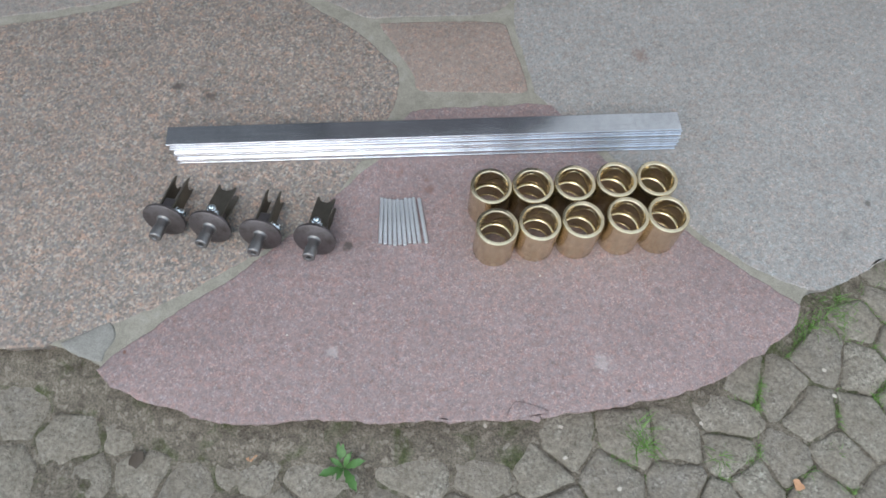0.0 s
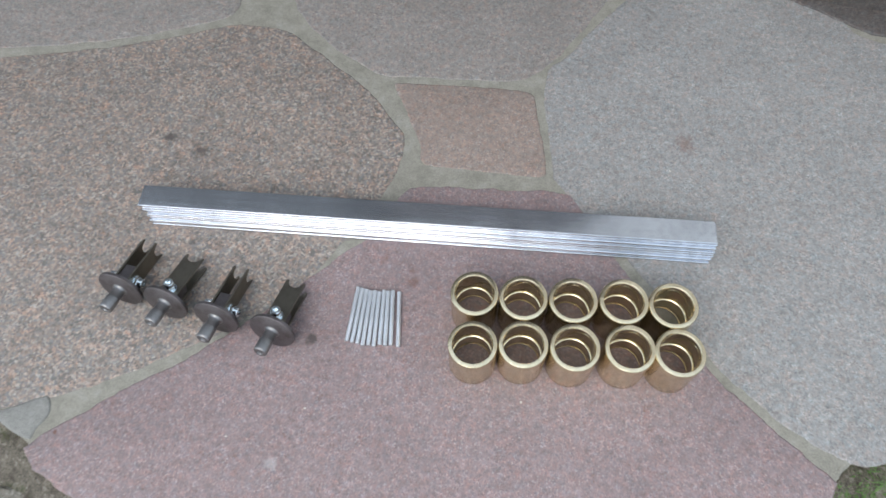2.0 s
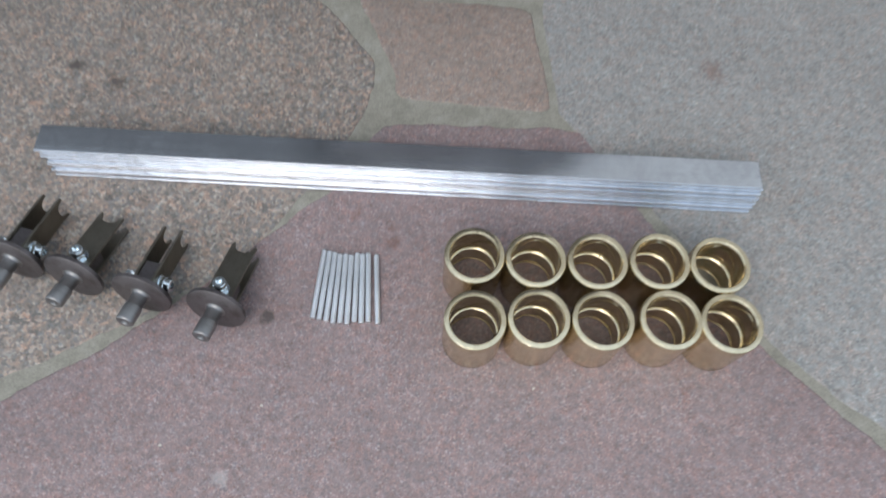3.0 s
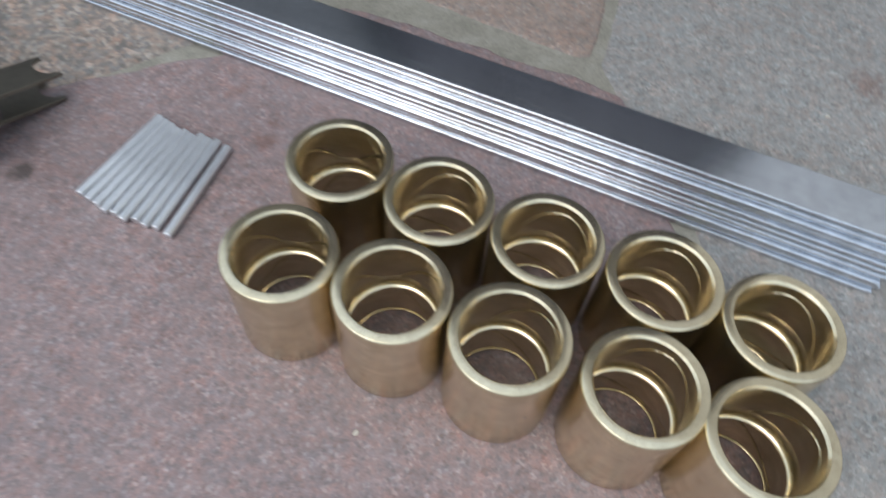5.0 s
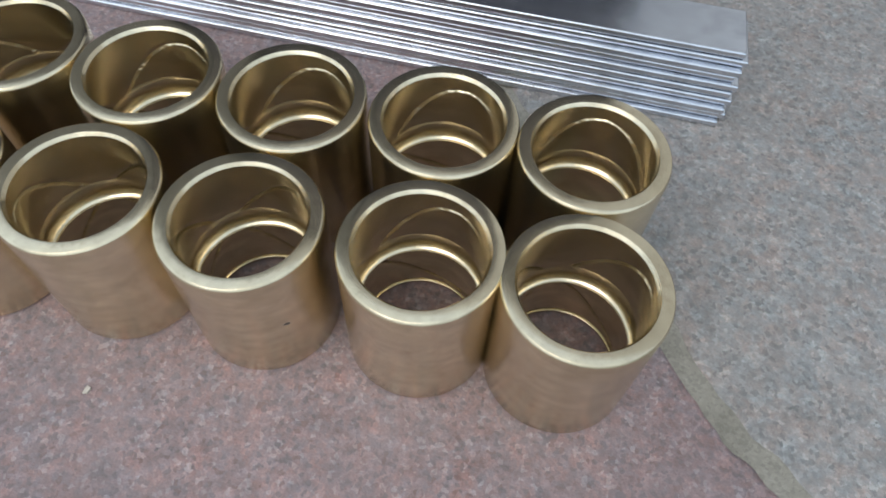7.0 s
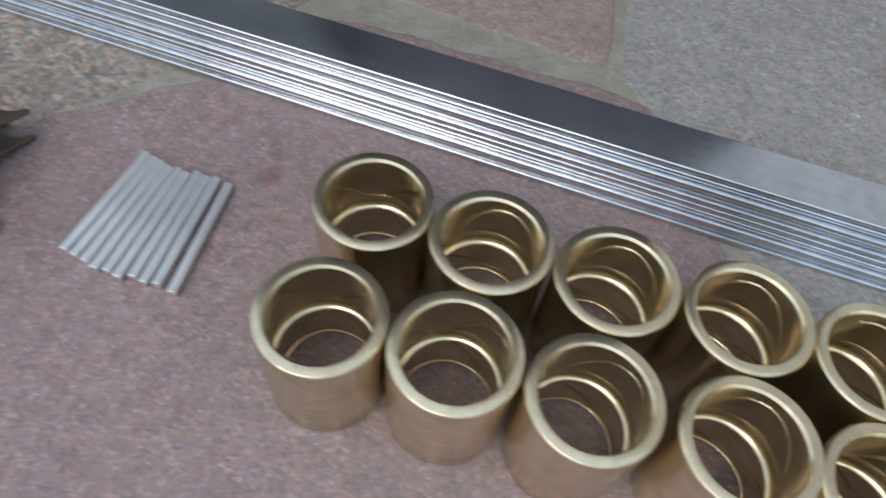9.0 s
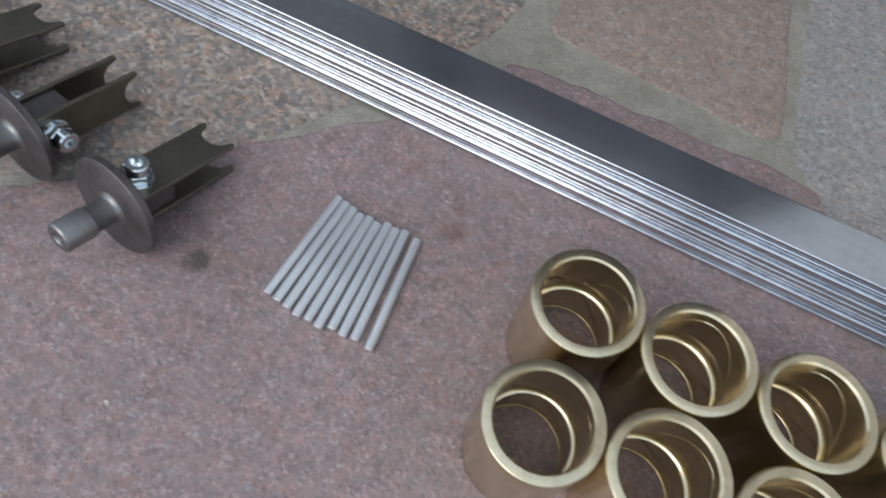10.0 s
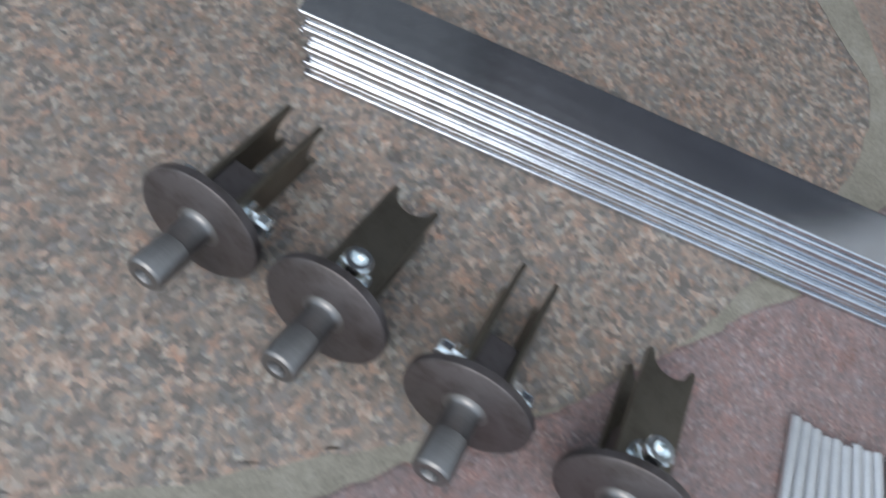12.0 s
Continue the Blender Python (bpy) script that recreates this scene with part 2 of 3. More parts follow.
MAT_LEAF = make_leaf("fresh_leaf", (0.045, 0.12, 0.03), (0.10, 0.22, 0.06))
MAT_GRASS = make_leaf("grass_blade", (0.06, 0.14, 0.025), (0.17, 0.30, 0.07))
MAT_DEAD = make_leaf("dead_leaf", (0.045, 0.034, 0.024), (0.09, 0.068, 0.048))
MAT_DRY = make_leaf("dry_leaf", (0.36, 0.18, 0.09), (0.52, 0.3, 0.17))
MAT_CHIP = make_leaf("pale_stone_chip", (0.4, 0.36, 0.3), (0.6, 0.56, 0.5))


def make_plaster(name, dark, light):
    g = Mat(name, 0.9)
    c = g.ramp(g.noise(6, 6, 0.6), [(0.3, dark), (0.7, light)])
    g.colour(c)
    g.bump(g.noise(160, 5, 0.7), 0.6, 0.004)
    return g.m


def make_wood():
    g = Mat("dark_stained_wood", 0.5, spec=0.3)
    c = g.ramp(g.noise(1.0, 6, 0.6, (60, 60, 3)), [(0.3, (0.018, 0.021, 0.031)), (0.7, (0.034, 0.038, 0.056))])
    g.colour(c)
    g.bump(g.noise(1.0, 5, 0.6, (160, 160, 6)), 0.2, 0.001)
    return g.m


MAT_PLASTER = make_plaster("rough_plaster", (0.5, 0.505, 0.51), (0.6, 0.605, 0.61))
# same plaster with shade put into its colour, for left of the door
MAT_PLASTER_SHADED = make_plaster("rough_plaster_shaded", (0.10, 0.105, 0.115), (0.145, 0.15, 0.16))
MAT_WOOD = make_wood()


# ---------------------------------------------------------------- mesh helpers
def mesh_of(name, bm, material, smooth=None):
    me = bpy.data.meshes.new(name)
    bm.normal_update()
    bm.to_mesh(me)
    bm.free()
    me.materials.append(material)
    if smooth is not None:
        me.shade_smooth()
        me.set_sharp_from_angle(angle=radians(smooth))
    return me


def part(name, bm, material, parent=None, label="", smooth=None):
    ob = new(name, mesh_of(name, bm, material, smooth))
    ob.parent = parent
    return tagged(ob, label)


def box(bm, x0, x1, y0, y1, z0, z1, bevel=0.0, segments=2):
    made = bmesh.ops.create_cube(bm, size=1.0)["verts"]
    for v in made:
        v.co = Vector((x0 + (v.co.x + 0.5) * (x1 - x0), y0 + (v.co.y + 0.5) * (y1 - y0), z0 + (v.co.z + 0.5) * (z1 - z0)))
    if bevel:
        edges = list({e for v in made for e in v.link_edges})
        bmesh.ops.bevel(bm, geom=edges, offset=bevel, segments=segments, profile=0.6, affect="EDGES")
    return bm


def lathe(bm, profile, steps, close=False, axis="Z"):
    """Turns a profile of (radius, height) round an axis."""
    rings = []
    for r, h in profile:
        ring = []
        for i in range(steps):
            a = 2 * math.pi * i / steps
            c, s = r * math.cos(a), r * math.sin(a)
            ring.append(bm.verts.new((c, s, h) if axis == "Z" else (c, h, -s)))
        rings.append(ring)
    pairs = list(zip(rings, rings[1:])) + ([(rings[-1], rings[0])] if close else [])
    for a, b in pairs:
        for i in range(steps):
            j = (i + 1) % steps
            bm.faces.new((a[i], a[j], b[j], b[i]))
    return rings


def cap(bm, ring, flip=False):
    bm.faces.new(list(reversed(ring)) if flip else ring)


def smooth_loop(points, per=22, wobble=0.004, scale=18.0, seed=0.0):
    """A closed outline through a few corners: straight runs, softened corners and a rough edge."""
    out, n = [], len(points)
    for i in range(n):
        p0, p1, p2, p3 = (Vector(points[(i + k) % n]) for k in (-1, 0, 1, 2))
        length = (p2 - p1).length
        steps = max(3, int(length / 0.16 * per))
        for k in range(steps):
            t = k / steps
            curved = 0.5 * ((2 * p1) + (p2 - p0) * t + (2 * p0 - 5 * p1 + 4 * p2 - p3) * t * t + (3 * p1 - p0 - 3 * p2 + p3) * t ** 3)
            p = p1.lerp(p2, t).lerp(curved, 0.55)
            q = Vector((p.x * scale, p.y * scale, seed))
            w = noise.noise_vector(q) + 0.5 * noise.noise_vector(q * 3.1) + 0.36 * noise.noise_vector(q * 7.7)
            out.append(Vector((p.x + wobble * w.x, p.y + wobble * w.y)))
    return out


def turned_area(loop):
    return sum(a.x * b.y - b.x * a.y for a, b in zip(loop, loop[1:] + loop[:1])) / 2


def slab_bm(loop, top, bottom, chip=0.004, seed=0.0):
    """A stone slab with a worn, chipped upper edge and a rough side."""
    if turned_area(loop) < 0:
        loop = list(reversed(loop))
    n = len(loop)
    reach = 2 if n > 60 else 1
    normals = []
    for i in range(n):
        d = loop[(i + reach) % n] - loop[i - reach]
        normals.append(Vector((d.y, -d.x)).normalized())
    bm = bmesh.new()
    rings = []
    for inset, z, rag in ((chip * 1.5, top, 0.5), (chip * 0.5, top - chip * 0.3, 0.6), (0.0, top - chip * 1.2, 1.0), (0.004, top - 0.02, 2.0), (0.016, (top + bottom) / 2, 3.0), (0.024, bottom, 3.0)):
        ring = []
        for p, m in zip(loop, normals):
            w = noise.noise(Vector((p.x * 40, p.y * 40, z * 50 + seed))) * chip * rag * 0.6
            q = p - m * (inset + w)
            ring.append(bm.verts.new((q.x, q.y, z)))
        rings.append(ring)
    for a, b in zip(rings, rings[1:]):
        for i in range(n):
            j = (i + 1) % n
            bm.faces.new((a[i], b[i], b[j], a[j]))
    face = bm.faces.new(rings[0])
    bmesh.ops.triangulate(bm, faces=[face])
    return bm


# ---------------------------------------------------------------- setting: ground, doorstep, house wall
PAVING_TOP = -0.082
WALL_TURN = -6.8

# front edge of the doorstep, from west to east, then back along the house
EDGE = [(-1.519, 1.087), (-1.263, 0.819), (-1.046, 0.671), (-0.824, 0.610), (-0.697, 0.595), (-0.610, 0.556), (-0.513, 0.503), (-0.375, 0.464), (-0.219, 0.466), (-0.099, 0.460), (0.089, 0.459), (0.228, 0.471),
        (0.328, 0.485), (0.424, 0.506), (0.494, 0.538), (0.576, 0.581), (0.626, 0.618), (0.679, 0.677), (0.750, 0.707), (0.892, 0.774), (1.076, 0.889), (1.245, 1.082), (1.359, 1.323)]


def edge_y(x):
    for (x0, y0), (x1, y1) in zip(EDGE, EDGE[1:]):
        if x0 <= x <= x1:
            return y0 + (y1 - y0) * (x - x0) / (x1 - x0)
    return 9.0


soil = bmesh.new()
NX, NY = 260, 160
grid = []
for j in range(NY + 1):
    line = []
    for i in range(NX + 1):
        x, y = -2.0 + 4.0 * i / NX, -0.9 + 2.6 * j / NY
        q = Vector((x, y, 0))
        z = PAVING_TOP - 0.0068 + 0.006 * noise.noise(q * 9) + 0.004 * noise.noise(q * 40)
        west = max(0.0, min(1.0, (0.25 - x) / 0.5))
        z += 0.0048 * west * (0.72 + 0.6 * noise.noise(q * 14))
        if -1.4 < x < 1.4:
            bank = max(0.0, min(1.0, 1.0 - (edge_y(x) - y) / (0.075 + 0.03 * noise.noise(q * 8))))
            z += (0.006 + 0.030 * west) * bank * bank * (3 - 2 * bank) * (0.8 + 0.4 * noise.noise(q * 22))
        z = min(z, -0.03)
        line.append(soil.verts.new((x, y, z)))
    grid.append(line)
for j in range(NY):
    for i in range(NX):
        soil.faces.new((grid[j][i], grid[j][i + 1], grid[j + 1][i + 1], grid[j + 1][i]))
rim = [grid[0][i] for i in range(NX + 1)] + [grid[j][NX] for j in range(1, NY + 1)] + [grid[NY][i] for i in range(NX - 1, -1, -1)] + [grid[j][0] for j in range(NY - 1, 0, -1)]
far = []
for v in rim:
    d = Vector((v.co.x, v.co.y - 0.4))
    d = d * (80.0 / max(abs(d.x), abs(d.y)))
    far.append(soil.verts.new((d.x, d.y, PAVING_TOP - 0.03)))
for i in range(len(rim)):
    j = (i + 1) % len(rim)
    soil.faces.new((rim[i], far[i], far[j], rim[j]))
ground = part("ground", soil, MAT_SOIL, smooth=60)
tagged(ground, "dark damp soil with moss between the paving stones", "ground", kind="structure")

bed_loop = smooth_loop([(x * 0.992, y + 0.012) for x, y in EDGE] + [(1.4, 1.9), (-1.45, 1.95)], wobble=0.004, seed=3.0)
doorstep = part("doorstep", slab_bm(bed_loop, -0.0016, PAVING_TOP - 0.05, 0.006, 1.0), MAT_MORTAR, smooth=50)
tagged(doorstep, "low rounded doorstep of large granite slabs set in grey mortar", "doorstep", kind="structure")


def slab(corners, material, label, seed, wobble=0.0045, top=0.0):
    bm = slab_bm(smooth_loop(corners, wobble=wobble, seed=seed), top, PAVING_TOP - 0.03, 0.003, seed)
    return part("slab", bm, material, doorstep, label, smooth=50)


slab([(-0.610, 0.558), (-0.491, 0.659), (-0.396, 0.730), (-0.300, 0.815), (-0.200, 0.917), (-0.138, 0.981), (-0.102, 1.039), (-0.069, 1.105), (0.089, 1.118), (0.227, 1.120), (0.294, 1.016), (0.450, 0.827), (0.528, 0.753), (0.616, 0.680), (0.645, 0.650),
      (0.626, 0.617), (0.576, 0.580), (0.494, 0.537), (0.424, 0.505), (0.328, 0.484), (0.228, 0.470), (0.089, 0.458), (-0.099, 0.459), (-0.219, 0.465), (-0.375, 0.463), (-0.513, 0.502)],
     MAT_PINK, "pink granite slab with a chipped rounded front edge", 11.0, 0.0058)
slab([(-1.508, 1.087), (-1.252, 0.819), (-1.036, 0.671), (-0.824, 0.610), (-0.710, 0.603), (-0.597, 0.637), (-0.498, 0.687), (-0.380, 0.760), (-0.258, 0.851), (-0.217, 0.901), (-0.174, 0.969), (-0.118, 1.075), (-0.093, 1.151), (-0.099, 1.228), (-0.185, 1.329), (-0.300, 1.413), (-0.388, 1.473), (-0.514, 1.477), (-0.696, 1.409), (-1.037, 1.328), (-1.513, 1.268)],
     MAT_LEFT, "speckled brown-grey granite slab with dark crystals and spots", 23.0)
slab([(-0.134, 1.350), (0.0, 1.357), (0.115, 1.358), (0.150, 1.345), (0.166, 1.27), (0.184, 1.160), (0.14, 1.153), (-0.044, 1.158), (-0.066, 1.21), (-0.112, 1.30)],
     MAT_SMALL, "small orange-pink granite slab between the larger ones", 31.0, 0.003)
slab([(0.174, 1.420), (0.170, 1.331), (0.184, 1.247), (0.200, 1.151), (0.235, 1.107), (0.331, 1.001), (0.473, 0.821), (0.540, 0.759), (0.634, 0.696), (0.690, 0.684), (0.750, 0.706), (0.892, 0.773), (1.076, 0.889), (1.245, 1.082), (1.359, 1.323), (1.343, 1.535), (0.840, 1.556), (0.774, 1.610), (0.632, 1.683), (0.416, 1.670), (0.336, 1.636), (0.270, 1.550), (0.211, 1.459)],
     MAT_RIGHT, "large grey granite slab with a rusty stain", 41.0)
slab([(-0.349, 1.495), (-0.254, 1.417), (-0.151, 1.363), (-0.114, 1.369), (0.094, 1.375), (0.146, 1.400), (0.201, 1.465), (0.266, 1.576), (0.346, 1.733), (0.294, 1.814), (-0.375, 1.917), (-0.401, 1.583)],
     MAT_TOP, "brown-grey granite slab close to the house wall", 53.0)
slab([(-1.514, 1.311), (-1.037, 1.359), (-0.763, 1.408), (-0.530, 1.495), (-0.510, 1.581), (-0.520, 1.934), (-1.534, 2.036)],
     MAT_TOP, "brown-grey granite slab close to the house wall", 61.0)
slab([(0.53, 1.715), (0.645, 1.674), (0.76, 1.614), (0.86, 1.572), (1.34, 1.55), (1.34, 1.655), (0.48, 1.755)],
     MAT_STRIP, "narrow strip of dark brown stone along the wall", 67.0, 0.006, 0.003)

slab([(-0.679, 0.608), (-0.640, 0.628), (-0.599, 0.646), (-0.585, 0.622), (-0.588, 0.608), (-0.598, 0.592), (-0.602, 0.574), (-0.630, 0.580), (-0.657, 0.593)],
     MAT_PATCH, "smooth grey cement wedge at the end of the joint", 71.0, 0.002, 0.0012)

# house wall with a dark door that shines back from the steel bars
house = Matrix.Translation((0.0, 1.81, 0.0)) @ pose(0, 0, 0, 0, 0, WALL_TURN)
wall = bmesh.new()
for x0, x1, z0, z1 in ((0.5, 4.0, -0.1, 3.2), (-0.52, 0.5, 2.1, 3.2)):
    box(wall, x0, x1, 0.0, 0.35, z0, z1)
wall_north = part("wall_north", wall, MAT_PLASTER)
wall_north.matrix_world = house
tagged(wall_north, "rough light plaster house wall behind the doorstep", "wall", kind="structure")
# wall left of the door: darkened by colour so the bars reflect its shade
wall_west = part("wall_northwest", box(bmesh.new(), -4.0, -0.523, 0.0, 0.35, -0.1, 3.2), MAT_PLASTER_SHADED)
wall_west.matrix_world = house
tagged(wall_west, "rough plaster house wall beside the door, darkened in colour for shade", "wall", kind="structure")
plinth = bmesh.new()
box(plinth, 0.62, 4.0, -0.066, -0.002, -0.1, 0.16, 0.006)
baseboard = part("baseboard", plinth, MAT_STRIP)
baseboard.matrix_world = house
tagged(baseboard, "dark brown stone plinth along the foot of the wall", "plinth", kind="structure")
leaf_bm = bmesh.new()
box(leaf_bm, -0.515, 0.495, 0.10, 0.15, 0.03, 2.095, 0.003)
for z0, z1 in ((0.18, 0.9), (1.02, 1.95)):
    for x0, x1 in ((-0.4, -0.05), (0.03, 0.38)):
        box(leaf_bm, x0, x1, 0.085, 0.1, z0, z1, 0.006)
door = part("door_1", leaf_bm, MAT_WOOD)
door.matrix_world = house
tagged(door, "closed anthracite wooden house door", "door", kind="structure")
sill_bm = box(bmesh.new(), -0.515, 0.495, -0.01, 0.16, -0.08, 0.028, 0.004)
sill = part("door_sill", sill_bm, MAT_TOP, door, "stone door sill")


# ---------------------------------------------------------------- the ten bronze bushings
BUSH_R, BUSH_BORE, BUSH_H = 0.0383, 0.0305, 0.0868


def bushing_mesh():
    """Turned bush: chamfered rims, a broad grease groove round the bore and a thin figure-eight oil groove."""
    bm = bmesh.new()
    steps = 144
    c = 0.0017
    outer = [(BUSH_R - 0.0012, 0.0), (BUSH_R - 0.0003, 0.0009), (BUSH_R, 0.002)] + [(BUSH_R, BUSH_H * k / 4) for k in (1, 2, 3)] + [(BUSH_R, BUSH_H - 0.0018), (BUSH_R - 0.0002, BUSH_H - 0.0011), (BUSH_R - 0.0009, BUSH_H - 0.0003), (BUSH_R - c, BUSH_H)]
    out_rings = lathe(bm, outer, steps)
    inner = []
    groove_z, groove_w, groove_d, edge = 0.0430, 0.0082, 0.0046, 0.0018
    bore = []
    for k in range(71):
        bore.append((BUSH_BORE, BUSH_H - edge + (groove_z + groove_w - BUSH_H + edge) * k / 70))
    for k in range(1, 24):
        w = math.pi * k / 24
        bore.append((BUSH_BORE + groove_d * math.sin(w), groove_z + groove_w * math.cos(w)))
    for k in range(71):
        bore.append((BUSH_BORE, groove_z - groove_w + (edge - groove_z + groove_w) * k / 70))
    for wall_r, z in bore:
        ring = []
        for i in range(steps):
            a = 2 * math.pi * i / steps
            r = wall_r + (0.0014 * math.sqrt(1 - ((z - 0.0052) / 0.0017) ** 2) if abs(z - 0.0052) < 0.0017 else 0.0)
            for sway in (0.034, -0.034):
                e = abs(z - (BUSH_H / 2 + sway * math.sin(a + 0.6))) / 0.0011
                if e < 1:
                    r = max(r, BUSH_BORE + 0.0008 * math.sqrt(1 - e * e))
            ring.append(bm.verts.new((r * math.cos(a), r * math.sin(a), z)))
        inner.append(ring)
    lip = [bm.verts.new(((BUSH_BORE + 0.0013) * math.cos(2 * math.pi * i / steps), (BUSH_BORE + 0.0013) * math.sin(2 * math.pi * i / steps), BUSH_H)) for i in range(steps)]
    foot = [bm.verts.new(((BUSH_BORE + 0.0013) * math.cos(2 * math.pi * i / steps), (BUSH_BORE + 0.0013) * math.sin(2 * math.pi * i / steps), 0.0)) for i in range(steps)]
    chain = [out_rings[-1], lip, *inner, foot, out_rings[0]]
    for a, b in zip(chain, chain[1:]):
        for i in range(steps):
            j = (i + 1) % steps
            bm.faces.new((a[i], a[j], b[j], b[i]))
    return mesh_of("bronze_bushing", bm, MAT_BRONZE, 28)


BUSHES = [(0.0776, 0.8653), (0.1551, 0.8662), (0.2331, 0.8706), (0.3117, 0.8772), (0.3881, 0.8785),
          (0.0832, 0.7802), (0.1604, 0.7889), (0.2387, 0.7929), (0.3215, 0.8003), (0.3959, 0.8018)]
bush_mesh = bushing_mesh()
for k, (x, y) in enumerate(BUSHES):
    bush = new("bronze_bushing", bush_mesh)
    bush.matrix_world = pose(x, y, 0.0003, 0, 0, (37 * k * k + 95 * k) % 70 - 35)
    if k == 7:
        dent = bmesh.new()
        rings = lathe(dent, [(0.0016, 0.0), (0.0011, 0.00025), (0.0003, 0.0003)], 9)
        cap(dent, rings[-1])
        for v in dent.verts:
            v.co = Vector((BUSH_R - 0.0001 + v.co.z, v.co.x * (1.0 + 0.5 * math.sin(v.co.y * 4000)), v.co.y * 0.7))
        nick = part("dent", dent, MAT_DARK, bush, "small dark nick in the bronze")
        nick.matrix_local = pose(0, 0, 0.0465, 0, 0, -45 - ((37 * k * k + 95 * k) % 70 - 35))
    tagged(bush, "thick-walled turned bronze bushing with an oil groove, standing on granite", "bushing", "bronze bushings in two rows")


# ---------------------------------------------------------------- the stack of ten flat steel bars
def bar_mesh(length):
    bm = bmesh.new()
    box(bm, -length / 2, length / 2, -0.0215, 0.0215, -0.00245, 0.00245, 0.0016, 5)
    return mesh_of("flat_bar", bm, MAT_BAR, 40)


BAR_T = 0.0053
for k in range(10):
    u = k / 9
    shift = (-0.004, 0.003, -0.002, 0.004, 0.0, 0.005, -0.003, 0.002, 0.006, 0.0)[k]
    left = Vector((-0.524 - 0.014 * u + shift * 0.8, 0.9745 + 0.009 * u))
    right = Vector((0.4745 - 0.002 * u + 0.5 * shift, 1.0015 + 0.0125 * u))
    ahead = (right - left).normalized()
    middle = (left + right) / 2 + Vector((-ahead.y, ahead.x)) * (0.0215 + 0.0014 * math.sin(k * 2.4))
    bar = new("flat_bar", bar_mesh((right - left).length))
    bar.matrix_world = pose(middle.x, middle.y, 0.0026 + BAR_T * k, 0, 0, math.degrees(math.atan2(ahead.y, ahead.x)) + 0.08 * math.sin(k * 1.7))
    tagged(bar, "long bright flat steel bar lying in a stack on granite", "steel bar", "stack of flat steel bars")


# ---------------------------------------------------------------- ten short steel pins side by side
def pin_mesh(length, radius):
    bm = bmesh.new()
    h, c = length / 2, 0.0006
    rings = lathe(bm, [(radius - c, -h), (radius, -h + c), (radius, h - c), (radius - c, h)], 20, axis="Y")
    cap(bm, rings[0])
    cap(bm, rings[-1], True)
    bmesh.ops.recalc_face_normals(bm, faces=bm.faces)
    return mesh_of("steel_pin", bm, MAT_PIN, 40)


PIN_R = 0.0038
PIN_LONG = 0.0990
the_pin = pin_mesh(PIN_LONG, PIN_R)
for k in range(10):
    last = 0.0036 if k == 9 else 0.0
    far_x = -0.1262 + 0.0076 * k + last
    near_x = -0.1285 + 0.0093 * k + last
    near_y = 0.7890 + (0.0025, 0.0012, 0.0, -0.0022, -0.0008, -0.0022, 0.002, 0.001, 0.003, 0.0015)[k]
    far_y = near_y + PIN_LONG - 0.0006
    pin = new("steel_pin", the_pin)
    pin.matrix_world = pose((far_x + near_x) / 2, (far_y + near_y) / 2, PIN_R + 0.0003, 0, 0, -math.degrees(math.atan2(far_x - near_x, PIN_LONG)))
    tagged(pin, "short round grey steel pin lying beside others on granite", "steel pin", "row of steel pins")


# ---------------------------------------------------------------- four flanged spindles with forked plates
DISC_R = 0.0390


